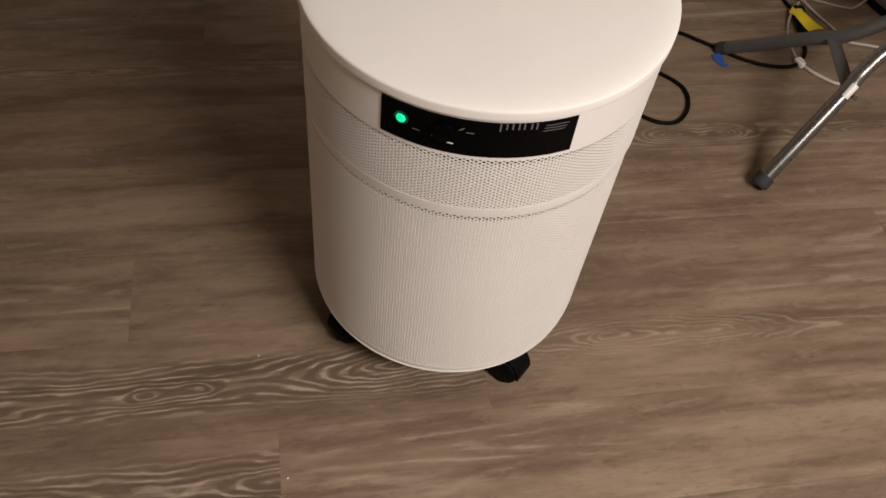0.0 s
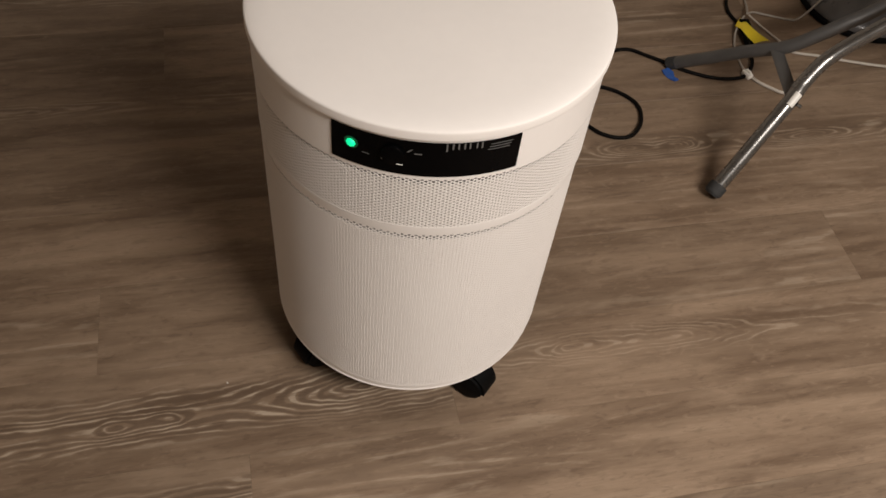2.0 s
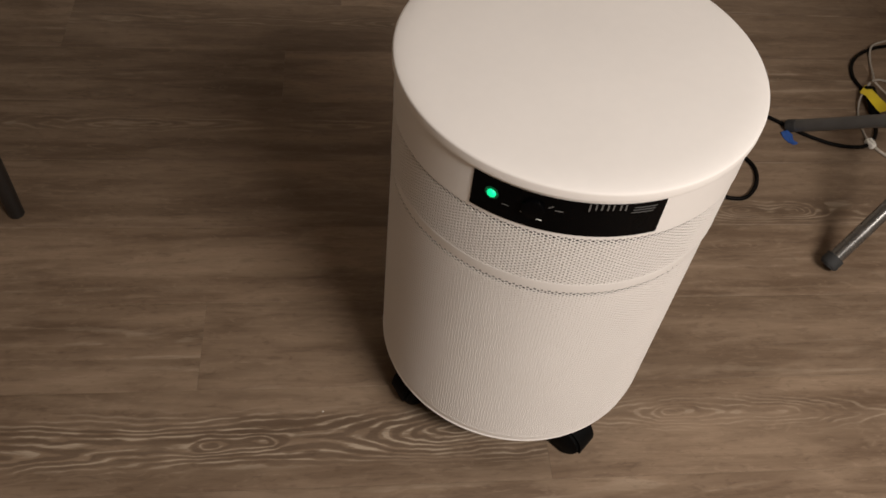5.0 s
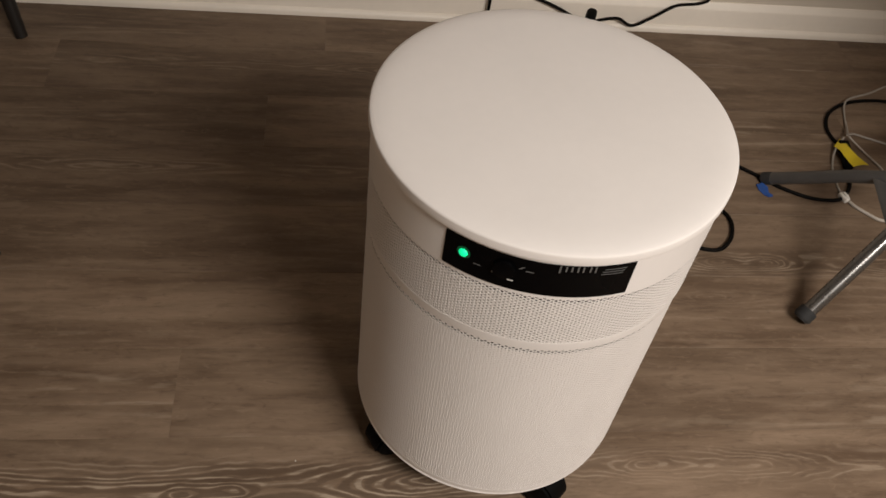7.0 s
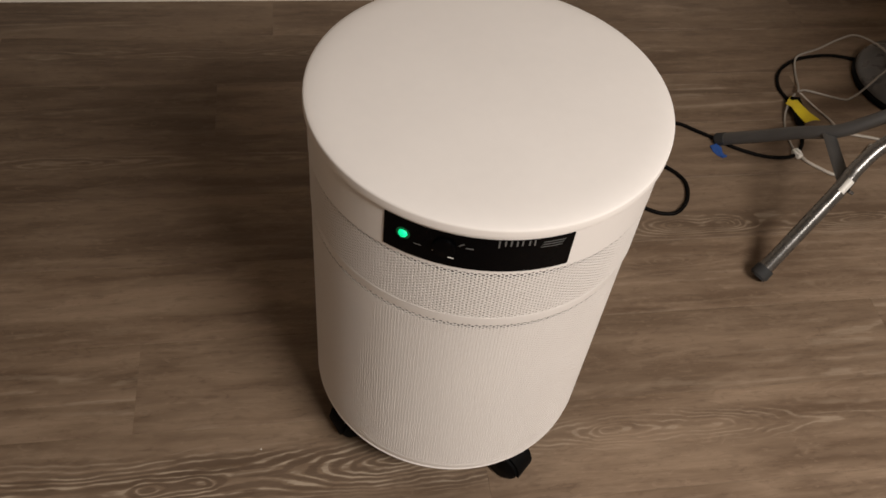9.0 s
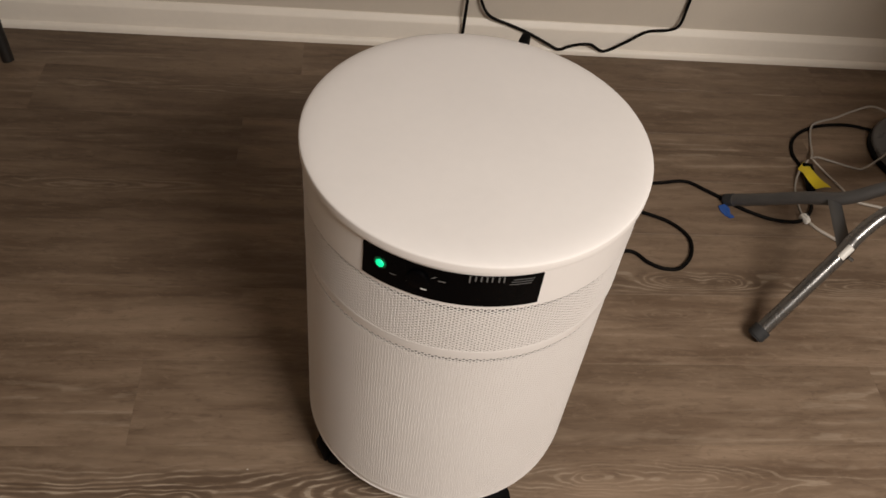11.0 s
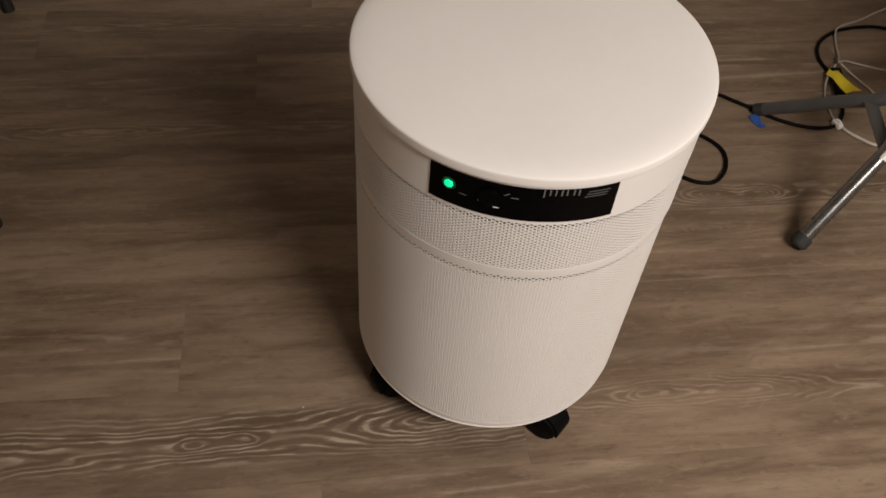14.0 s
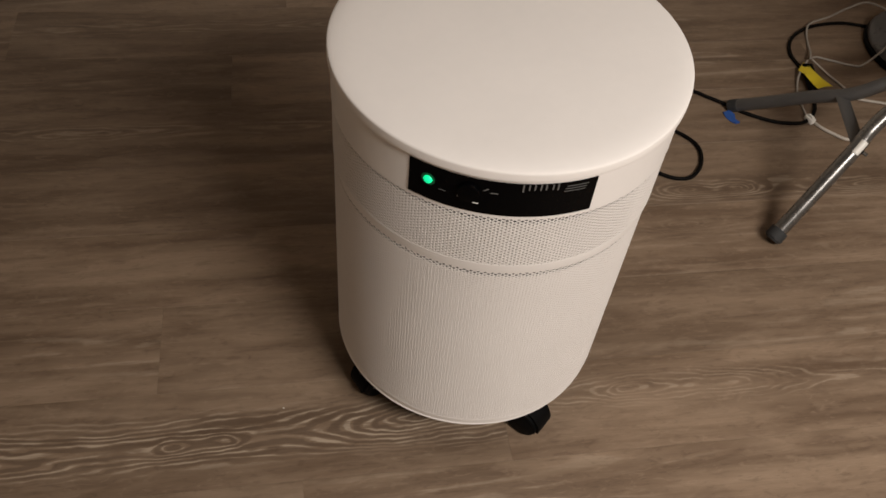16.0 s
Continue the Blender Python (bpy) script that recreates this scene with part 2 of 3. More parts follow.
def lathe(profile, segments=128, centre=(0, 0, 0)):
    """Turns a profile of (radius, height) round the upright axis."""
    bm = bmesh.new()
    rings = []
    for r, z in profile:
        if r < 1e-6:
            rings.append([bm.verts.new((centre[0], centre[1], centre[2] + z))])
        else:
            rings.append([bm.verts.new((centre[0] + r * math.cos(a), centre[1] + r * math.sin(a), centre[2] + z))
                          for a in (2 * math.pi * i / segments for i in range(segments))])
    for lo, hi in zip(rings, rings[1:]):
        for i in range(segments):
            j = (i + 1) % segments
            quad = [lo[i % len(lo)], lo[j % len(lo)], hi[j % len(hi)], hi[i % len(hi)]]
            quad = list(dict.fromkeys(quad))
            if len(quad) > 2:
                bm.faces.new(quad)
    bmesh.ops.recalc_face_normals(bm, faces=bm.faces)
    return bm


def glide(points, steps=8):
    """Points along a smooth curve through the given ones."""
    p = [Vector(q) for q in points]
    p = [2 * p[0] - p[1]] + p + [2 * p[-1] - p[-2]]
    out = []
    for a, b, c, d in zip(p, p[1:], p[2:], p[3:]):
        for i in range(steps):
            t = i / steps
            out.append(0.5 * (2 * b + (c - a) * t + (2 * a - 5 * b + 4 * c - d) * t * t + (3 * b - a - 3 * c + d) * t ** 3))
    return out + [p[-2]]


def tube(points, radius, segments=10, steps=8, flat=1.0):
    """A round bar swept along a smooth curve, closed at both ends."""
    line = glide(points, steps) if steps > 1 else [Vector(q) for q in points]
    bm = bmesh.new()
    rings, side = [], None
    for i, p in enumerate(line):
        ahead = (line[min(i + 1, len(line) - 1)] - line[max(i - 1, 0)]).normalized()
        if side is None:
            side = ahead.cross(Vector((0, 0, 1)))
            if side.length < 0.1:
                side = ahead.cross(Vector((1, 0, 0)))
        side = (side - ahead * side.dot(ahead)).normalized()
        up = side.cross(ahead)
        r = radius(i / (len(line) - 1)) if callable(radius) else radius
        rings.append([bm.verts.new(p + r * (math.cos(a) * side + flat * math.sin(a) * up))
                      for a in (2 * math.pi * k / segments for k in range(segments))])
    for lo, hi in zip(rings, rings[1:]):
        for i in range(segments):
            j = (i + 1) % segments
            bm.faces.new((lo[i], lo[j], hi[j], hi[i]))
    bm.faces.new(rings[0][::-1])
    bm.faces.new(rings[-1])
    bmesh.ops.recalc_face_normals(bm, faces=bm.faces)
    return bm


def curved_plate(radius, a0, a1, z0, z1, depth, skew=0.0, steps=0):
    """A plate bent round the upright axis; angles in degrees from the front, clockwise seen from below."""
    n = steps or max(1, int(abs(a1 - a0) / 1.5))
    bm = bmesh.new()
    grid = []
    for i in range(n + 1):
        column = []
        for r, z, k in ((radius, z0, 0), (radius + depth, z0, 0), (radius + depth, z1, 1), (radius, z1, 1)):
            a = radians(a0 + (a1 - a0) * i / n + skew * k)
            column.append(bm.verts.new((r * math.sin(a), -r * math.cos(a), z)))
        grid.append(column)
    for lo, hi in zip(grid, grid[1:]):
        for i in range(4):
            bm.faces.new((lo[i], lo[(i + 1) % 4], hi[(i + 1) % 4], hi[i]))
    bm.faces.new(grid[0])
    bm.faces.new(grid[-1][::-1])
    bmesh.ops.recalc_face_normals(bm, faces=bm.faces)
    return bm


# ---- the room ----
FLOOR_X0, FLOOR_X1, FLOOR_Y0, WALL_Y = -2.1, 3.8, -4.4, 1.010


def wall(name, size, centre, mat=WALL):
    return tagged(mesh_object(name, box(size, centre), mat), "greige painted plasterboard wall of the room", "wall", kind="structure")


floor = tagged(mesh_object("floor", box((FLOOR_X1 - FLOOR_X0, WALL_Y - FLOOR_Y0, 0.05),
               ((FLOOR_X0 + FLOOR_X1) / 2, (WALL_Y + FLOOR_Y0) / 2, -0.0305)), SUBFLOOR),
               "grey-brown limed oak plank floor with visible grain", "floor", kind="structure")
wall("wall_north", (FLOOR_X1 - FLOOR_X0 + 0.24, 0.12, 2.5), ((FLOOR_X0 + FLOOR_X1) / 2, WALL_Y + 0.06, 1.2))
wall("wall_south", (FLOOR_X1 - FLOOR_X0 + 0.24, 0.12, 2.5), ((FLOOR_X0 + FLOOR_X1) / 2, FLOOR_Y0 - 0.06, 1.2))
wall("wall_west", (0.12, WALL_Y - FLOOR_Y0, 2.5), (FLOOR_X0 - 0.06, (WALL_Y + FLOOR_Y0) / 2, 1.2))
wall("wall_east", (0.12, WALL_Y - FLOOR_Y0, 2.5), (FLOOR_X1 + 0.06, (WALL_Y + FLOOR_Y0) / 2, 1.2))
tagged(mesh_object("ceiling", box((FLOOR_X1 - FLOOR_X0 + 0.24, WALL_Y - FLOOR_Y0 + 0.24, 0.1),
       ((FLOOR_X0 + FLOOR_X1) / 2, (WALL_Y + FLOOR_Y0) / 2, 2.5)), CEILING), "plain white painted ceiling", "ceiling", kind="structure")


def moulding(length, profile):
    bm = bmesh.new()
    ends = [[bm.verts.new((x, -d, z)) for d, z in profile] for x in (-length / 2, length / 2)]
    n = len(profile)
    for i in range(n):
        bm.faces.new((ends[0][i], ends[0][(i + 1) % n], ends[1][(i + 1) % n], ends[1][i]))
    bm.faces.new(ends[0][::-1])
    bm.faces.new(ends[1])
    bmesh.ops.recalc_face_normals(bm, faces=bm.faces)
    return bm


baseboard = tagged(mesh_object("baseboard", moulding(FLOOR_X1 - FLOOR_X0,
                   [(0, 0.0), (0.013, 0.0), (0.013, 0.058), (0.0115, 0.063), (0.008, 0.067), (0.0065, 0.071), (0.003, 0.075), (0, 0.075)]), TRIM, 40),
                   "cream painted baseboard along the wall", "baseboard", kind="structure")
baseboard.location = ((FLOOR_X0 + FLOOR_X1) / 2, WALL_Y, 0)
shoe = tagged(mesh_object("trim", moulding(FLOOR_X1 - FLOOR_X0,
              [(0, 0.0), (0.009, 0.0), (0.009, 0.007), (0.0078, 0.011), (0.005, 0.014), (0.0015, 0.016), (0, 0.016)]), TRIM, 40),
              "cream quarter-round shoe moulding at the floor", "trim", kind="structure")
shoe.location = ((FLOOR_X0 + FLOOR_X1) / 2, WALL_Y - 0.0132, 0)

# ---- air purifier ----
R, R_LOW = 0.1905, 0.1891


def perforated(z_top, rows, R=R, hole=0.00140, depth=0.0006, count=158, dz=0.00218):
    """A band of sheet with round holes in upright staggered columns: a hexagonal cell round each hole, with the thickness of the sheet; plain cells close both ends."""
    pitch = 2 * math.pi / count
    cell = R * pitch / 3
    rim = [(cell * math.cos(k * math.pi / 3), dz * math.sin(k * math.pi / 3) / math.sin(math.pi / 3)) for k in range(6)]
    verts, faces = [], []
    for row in range(-1, rows + 1):
        z = z_top - (row + 0.5) * dz
        solid = row in (-1, rows)
        wide = min(hole * 1.4, 0.00180) if row < 2 else hole
        eye = [(wide * math.cos(k * math.pi / 3), wide * math.sin(k * math.pi / 3)) for k in range(6)]
        for i in range(count):
            a0 = pitch * (i + 0.5 * (row % 2))
            n = len(verts)
            for ring, r in ((rim, R),) if solid else ((rim, R), (eye, R), (eye, R - depth)):
                for u, w in ring:
                    a = a0 + u / R
                    verts.append((r * math.cos(a), r * math.sin(a), z + w))
            if solid:
                faces.append(tuple(range(n, n + 6)))
                continue
            for k in range(6):
                j = (k + 1) % 6
                faces.append((n + k, n + j, n + 6 + j, n + 6 + k))
                faces.append((n + 6 + k, n + 6 + j, n + 12 + j, n + 12 + k))
    me = bpy.data.meshes.new("perforated_band")
    me.from_pydata(verts, [], faces)
    me.materials.append(CREAM)
    return me, z_top - rows * dz


def air_purifier():
    top = thing("air_purifier", 0, 0, 0, "cream cylindrical air purifier on black casters, green light on", "air purifier")
    part("lid", lathe([(0, 0.547), (0.1885, 0.547), (0.1935, 0.5528), (0.1943, 0.5536), (0.1945, 0.5548), (0.1945, 0.5630), (0.1943, 0.5642), (0.1937, 0.5651), (0.1926, 0.5657),
                       (0.189, 0.5668), (0.180, 0.5683), (0.165, 0.5692), (0.10, 0.5696), (0, 0.5697)], 192), LID, top, "flat cream lid with a rounded edge", 40)
    part("upper_shell", lathe([(0.183, 0.4975), (R + 0.0001, 0.4975), (R + 0.0006, 0.4980), (R + 0.0006, 0.5500), (0.183, 0.5500)], 192), CREAM, top, "plain cream steel collar", 12)
    me, low = perforated(0.4978, 34, R, 0.00146)
    band = new("perforated_band", me)
    band.parent = top
    band["label"] = "narrow perforated cream steel band"
    part("seam_strip", lathe([(0.183, 0.4096), (R_LOW - 0.0001, 0.4096), (R_LOW + 0.0004, 0.4101), (R + 0.0001, low - 0.0040), (R + 0.0001, low + 0.0004), (0.183, low + 0.0004)], 192),
         CREAM, top, "smooth cream joining strip", 12)
    me, low = perforated(0.4098, 148, R_LOW, 0.00122, 0.0004)
    sleeve = new("perforated_sleeve", me)
    sleeve.parent = top
    sleeve.location.x = -0.0008
    sleeve["label"] = "tall perforated cream steel sleeve"
    part("base_band", lathe([(0.183, 0.0755), (R_LOW - 0.0012, 0.0760), (R_LOW - 0.0010, 0.0795), (R_LOW - 0.0006, low - 0.006), (R_LOW - 0.0002, low + 0.001), (0.180, low + 0.001)], 192, (-0.001, 0, 0)), CREAM, top, "", 40)
    part("bottom_bead", lathe([(0.185, 0.0738), (0.1872, 0.0724), (0.1882, 0.0731), (0.1886, 0.0745), (0.1883, 0.0759), (0.1876, 0.0768), (0.182, 0.078)], 192, (-0.0015, 0, 0)),
         CREAM, top, "rolled cream bottom lip", 50)
    part("bottom_plate", lathe([(0, 0.069), (0.184, 0.069), (0.184, 0.0765), (0, 0.0765)], 96), BLACK_PLASTIC, top, "", 40)
    part("filter_lining", lathe([(R_LOW - 0.0020, 0.083), (R_LOW - 0.0007, 0.083), (R_LOW - 0.0007, 0.4003), (R_LOW - 0.0020, 0.4003)], 192, (-0.0008, 0, 0)), PALE_LINING, top, "pale filter cloth behind the sleeve holes", 40)
    part("filter_lining", lathe([(R - 0.0024, 0.4195), (R - 0.0010, 0.4195), (R - 0.0010, 0.4884), (R - 0.0024, 0.4884)], 128), SHADED_CLOTH, top, "filter cloth behind the holes, darkened for the shade in them", 40)
    # rings put in to paint the unlit inside behind the first rows of holes
    part("gap_shade", lathe([(0.175, 0.478), (R - 0.0045, 0.478), (R - 0.0045, 0.4985), (0.175, 0.4985)], 96), GAP_SHADE, top, "near-black ring for the shade in the gap behind the first holes", 40)
    part("gap_shade", lathe([(0.175, 0.3970), (R_LOW - 0.0024, 0.3970), (R_LOW - 0.0024, 0.4105), (0.175, 0.4105)], 192, (-0.0008, 0, 0)), GAP_SHADE, top, "near-black ring for the shade in the gap behind the first holes", 40)
    catch = box((0.0125, 0.030, 0.034), (0, R + 0.013, 0.5495), 0.0045, None, 3)
    bmesh.ops.transform(catch, matrix=Matrix.Rotation(radians(-21.5), 4, "Z"), verts=catch.verts)
    part("rear_catch", catch, BLACK_PLASTIC, top, "small black plastic catch at the back", 40)
    # control panel
    panel = part("control_panel", curved_plate(R + 0.0002, -40.2, 15.8, 0.5035, 0.5488, 0.0014), GLOSS_BLACK, top, "gloss black control panel", 30)
    a = radians(-33.8)
    led = lathe([(0.0050, 0), (0.0050, 0.0008), (0.0042, 0.0022), (0.0026, 0.0031), (0, 0.0035)], 8)
    bmesh.ops.transform(led, matrix=Matrix.Rotation(a, 4, "Z") @ Matrix.Translation((0, -R - 0.0016, 0.5305)) @ Matrix.Rotation(radians(90), 4, "X"), verts=led.verts)
    # halo of the green light, modelled as a faintly glowing ring
    halo = lathe([(0.0072, 0), (0.0072, 0.0003), (0.0050, 0.0006), (0, 0.0006)], 24)
    bmesh.ops.transform(halo, matrix=Matrix.Rotation(a, 4, "Z") @ Matrix.Translation((0, -R - 0.0016, 0.5305)) @ Matrix.Rotation(radians(90), 4, "X"), verts=halo.verts)
    part("halo_ring", halo, GREEN_HALO, panel, "dim green halo of the indicator, made as a glowing ring", 50)
    part("indicator_light", led, GREEN_LED, panel, "round glowing green indicator", 50)
    a = radians(-21.5)
    knob = lathe([(0.0115, 0), (0.0115, 0.0025), (0.0110, 0.0034), (0.0095, 0.0038), (0, 0.004)], 40)
    bmesh.ops.transform(knob, matrix=Matrix.Rotation(a, 4, "Z") @ Matrix.Translation((0, -R - 0.0016, 0.5300)) @ Matrix.Rotation(radians(90), 4, "X"), verts=knob.verts)
    dial = part("knob", knob, GLOSS_BLACK, panel, "black rotary speed knob", 40)
    part("pointer", curved_plate(R + 0.0057, -20.0, -18.3, 0.5205, 0.5215, 0.0003, 0, 2), WHITE_INK, dial)
    face = R + 0.0016
    for a0, a1, z0, z1, skew, ink in ((-17.6, -17.0, 0.5350, 0.5385, 1.2, PALE_INK), (-24.8, -24.3, 0.5198, 0.5222, 0, PALE_INK),
                                      (-30.4, -28.2, 0.5218, 0.5226, 0, PALE_INK), (-15.4, -13.2, 0.5330, 0.5341, 0, PALE_INK)):
        part("print_mark", curved_plate(face, a0, a1, z0, z1, 0.0003, skew, 2), ink, panel)
    # wordmark as plain bars and a slanted flag
    for a0, z0 in ((-6.6, 0.5385), (-4.9, 0.5412), (-3.3, 0.5412), (-1.6, 0.5412), (-0.1, 0.5412), (1.9, 0.5412), (3.4, 0.5406)):
        part("wordmark_bar", curved_plate(face, a0, a0 + 0.45, z0, 0.5486, 0.0003, 0, 1), PALE_INK, panel)
    for z in (0.5368, 0.5402, 0.5436):
        part("flag_stripe", curved_plate(face, 5.4 + (z - 0.5352) * 110, 12.0 + (z - 0.5352) * 110, z, z + 0.0007, 0.0003, 0, 5), PALE_INK, panel)
    # casters, each turned its own way
    for angle, swivel, trail, reach in ((22.5, -45, 0.012, 0.156), (-64.5, 205, 0.010, 0.150), (115.5, 30, 0.012, 0.154), (205.5, 80, 0.012, 0.154)):
        a = radians(angle)
        x, y = reach * math.sin(a), -reach * math.cos(a)
        m = Matrix.Translation((x, y, 0)) @ Matrix.Rotation(radians(swivel), 4, "Z")
        stem = lathe([(0.0, 0.05), (0.010, 0.05), (0.010, 0.067), (0.019, 0.0672), (0.019, 0.0692), (0, 0.0692)], 16)
        bmesh.ops.transform(stem, matrix=m, verts=stem.verts)
        caster = part("caster", stem, BLACK_PLASTIC, top, "black twin-wheel caster", 40)
        hood = bmesh.new()
        arc = [radians(-8 + 196 * i / 14) for i in range(15)]
        ring = [(0.030 * math.cos(t) + trail, 0.030 * math.sin(t) + 0.026) for t in arc]
        sides = [[hood.verts.new((u, v, w)) for u, w in ring] for v in (-0.020, 0.020)]
        for i in range(len(ring) - 1):
            hood.faces.new((sides[0][i], sides[0][i + 1], sides[1][i + 1], sides[1][i]))
        hood.faces.new(sides[0])
        hood.faces.new(sides[1][::-1])
        bmesh.ops.recalc_face_normals(hood, faces=hood.faces)
        bmesh.ops.bevel(hood, geom=[e for e in hood.edges if e.is_manifold and e.calc_face_angle(0) > 1], offset=0.004, segments=2, affect="EDGES")
        bmesh.ops.transform(hood, matrix=m, verts=hood.verts)
        part("hood", hood, BLACK_PLASTIC, caster, "", 40)
        for v in (-0.013, 0.013):
            wheel = lathe([(0, -0.008), (0.022, -0.008), (0.0245, -0.006), (0.025, -0.003), (0.025, 0.003), (0.0245, 0.006), (0.022, 0.008), (0, 0.008)], 28)
            bmesh.ops.transform(wheel, matrix=m @ Matrix.Translation((trail, v, 0.025)) @ Matrix.Rotation(radians(90), 4, "X"), verts=wheel.verts)
            part("wheel", wheel, BLACK_PLASTIC, caster, "", 40)
    return top


air_purifier()


# ---- folding table leg frame ----
TABLE_X = 1.00


def table_legs():
    top = thing("folding_table", 0.72, 0.33, 0, "folding table on grey tubular steel wishbone legs", "table")
    back = Matrix.Translation((-0.72, -0.33, 0))

    def add(name, bm, mat, parent, label="", smooth=40):
        bmesh.ops.transform(bm, matrix=back, verts=bm.verts)
        return part(name, bm, mat, parent, label, smooth)

    near = [(0.580, 0.155, 0.021), (0.640, 0.190, 0.085), (0.700, 0.226, 0.147), (0.726, 0.246, 0.170), (0.771, 0.266, 0.205), (0.842, 0.266, 0.265), (1.020, 0.256, 0.415), (1.200, 0.245, 0.567), (1.364, 0.235, 0.705)]
    far = [(0.628, 0.491, 0.0135), (0.672, 0.446, 0.061), (0.712, 0.404, 0.107), (0.755, 0.362, 0.148), (0.797, 0.346, 0.185), (0.834, 0.339, 0.214), (0.890, 0.335, 0.252), (1.07, 0.325, 0.400), (1.25, 0.315, 0.548), (1.441, 0.304, 0.705)]
    leg = add("leg", tube(near, 0.0128, 20), STEEL, top, "bright worn steel tube leg")
    other = add("leg", tube(far, 0.0122, 20), GREY_PAINT, top, "dark grey steel tube leg")
    for line, host in ((near, leg), (far, other)):
        a, b = Vector(line[0]), Vector(line[1])
        d = (b - a).normalized()
        foot = tube([a - d * 0.016, a - d * 0.011, a - d * 0.004, a + d * 0.003, a + d * 0.006],
                    lambda u: (0.0160 if host is leg else 0.0130) if 0.1 < u < 0.95 else (0.0135 if host is leg else 0.0112), 20, 3)
        add("foot_cap", foot, FOOT, host, "ribbed grey rubber foot cap")
        for k in range(2 if host is leg else 0):
            c = a + d * (-0.009 + 0.007 * k)
            add("rib", tube([c - d * 0.0012, c + d * 0.0012], 0.0166, 20, 1), FOOT, host)
    # gusset between the two tubes
    g0, g1 = Vector((0.707, 0.236, 0.150)), Vector((0.744, 0.368, 0.138))
    plate = tube([g0, g0.lerp(g1, 0.5), g1], 0.0128, 12, 2, 0.28)
    add("gusset", plate, GREY_PAINT, top, "flat dark grey brace plate")
    d = Vector((0.060, 0.036, 0.062)).normalized()
    c = Vector((0.702, 0.2275, 0.149)) + Vector((-0.001, -0.0065, 0.0055))
    add("sticker", tube([c - d * 0.013, c + d * 0.013], 0.0072, 16, 1), WHITE_CLIP, leg, "small white plastic saddle clip")
    add("bolt", tube([c + Vector((0.006, -0.006, -0.006)), c + Vector((0.013, -0.010, -0.009))], 0.0032, 6, 1), STEEL, leg, "small hex bolt")
    # tabletop, and the leg frame at its other end
    add("tabletop", box((1.88, 0.84, 0.028), (TABLE_X + 0.90, 0.22, 0.719), 0.008), TABLETOP, top, "pale plastic tabletop")
    for line in (near, far):
        add("leg", tube([(2 * (TABLE_X + 0.915) - x, y, z) for x, y, z in line], 0.0125, 16), GREY_PAINT, top, "dark grey steel tube leg")
    return top


table_legs()


# ---- cords, tags and small things on the floor ----
def on_floor(points, r):
    return [(x, y, r + (h[0] if h else 0)) for x, y, *h in points]


def cord(name, points, r, mat, label, category="cord", group="", thin=0.0):
    """thin: the radius at the start, from which the cord thickens to r."""
    size = (lambda u: thin + (r - thin) * min(1, max(0, u * 5 - 0.6))) if thin else r
    return tagged(mesh_object(name, tube(on_floor(points, r), size, 10, 8), mat, 60), label, category, group)


cord("power_cord", [(0.10, 0.26), (0.22, 0.33), (0.33, 0.345), (0.392, 0.352), (0.42, 0.325), (0.449, 0.310), (0.480, 0.313), (0.509, 0.347), (0.516, 0.392), (0.489, 0.431), (0.445, 0.455),
                    (0.39, 0.475), (0.375, 0.510), (0.42, 0.538), (0.49, 0.545), (0.549, 0.552), (0.587, 0.527), (0.614, 0.506), (0.648, 0.477), (0.693, 0.452), (0.735, 0.443), (0.768, 0.449),
                    (0.798, 0.482), (0.812, 0.53)], 0.0038, BLACK_CORD, "black rubber power cord looped on the plank floor")
cord("extension_cord", [(0.828, 0.598), (0.818, 0.628), (0.817, 0.658), (0.830, 0.694), (0.857, 0.724), (0.905, 0.750), (0.975, 0.760), (1.022, 0.750), (1.06, 0.735)], 0.0038, BLACK_CORD,
     "black extension cord bending round behind the yellow tag")
plug = thing("plug_connector", 0.822, 0.567, 0, "black cord connector lying under the yellow tag", "plug")
part("plug_body", tube([(-0.010, -0.042, 0.0085), (-0.006, -0.025, 0.011), (0.0, 0.0, 0.0115), (0.003, 0.024, 0.011), (0.004, 0.036, 0.0085)], lambda u: 0.0115 - 0.006 * max(0, abs(u - 0.5) - 0.3) * 5, 12, 4, 0.8), BLACK_PLASTIC, plug, "", 50)
part("socket_body", box((0.022, 0.022, 0.018), (0.006, 0.030, 0.0095), 0.003, Matrix.Rotation(radians(-8), 4, "Z")), BLACK_PLASTIC, plug, "", 40)


def yellow_tag():
    bm = bmesh.new()
    edge = [((0.815, 0.606), (0.838, 0.631)), ((0.824, 0.594), (0.846, 0.616)), ((0.826, 0.580), (0.851, 0.594)), ((0.829, 0.562), (0.858, 0.574)), ((0.834, 0.545), (0.870, 0.552))]
    heights = (0.010, 0.019, 0.024, 0.022, 0.017)
    rows = []
    for (a, b), h in zip(edge, heights):
        rows.append([bm.verts.new((a[0] + (b[0] - a[0]) * k / 4 - h * 0.9, a[1] + (b[1] - a[1]) * k / 4 - h * 1.05, h + 0.003 * math.sin(k * 0.8))) for k in range(5)])
    for lo, hi in zip(rows, rows[1:]):
        for i in range(4):
            bm.faces.new((lo[i], lo[i + 1], hi[i + 1], hi[i]))
    bmesh.ops.recalc_face_normals(bm, faces=bm.faces)
    bmesh.ops.solidify(bm, geom=bm.faces[:], thickness=0.0008)
    return tagged(mesh_object("yellow_tag", bm, YELLOW, 40), "bright yellow vinyl tag wrapped on the black cord", "tag")


yellow_tag()


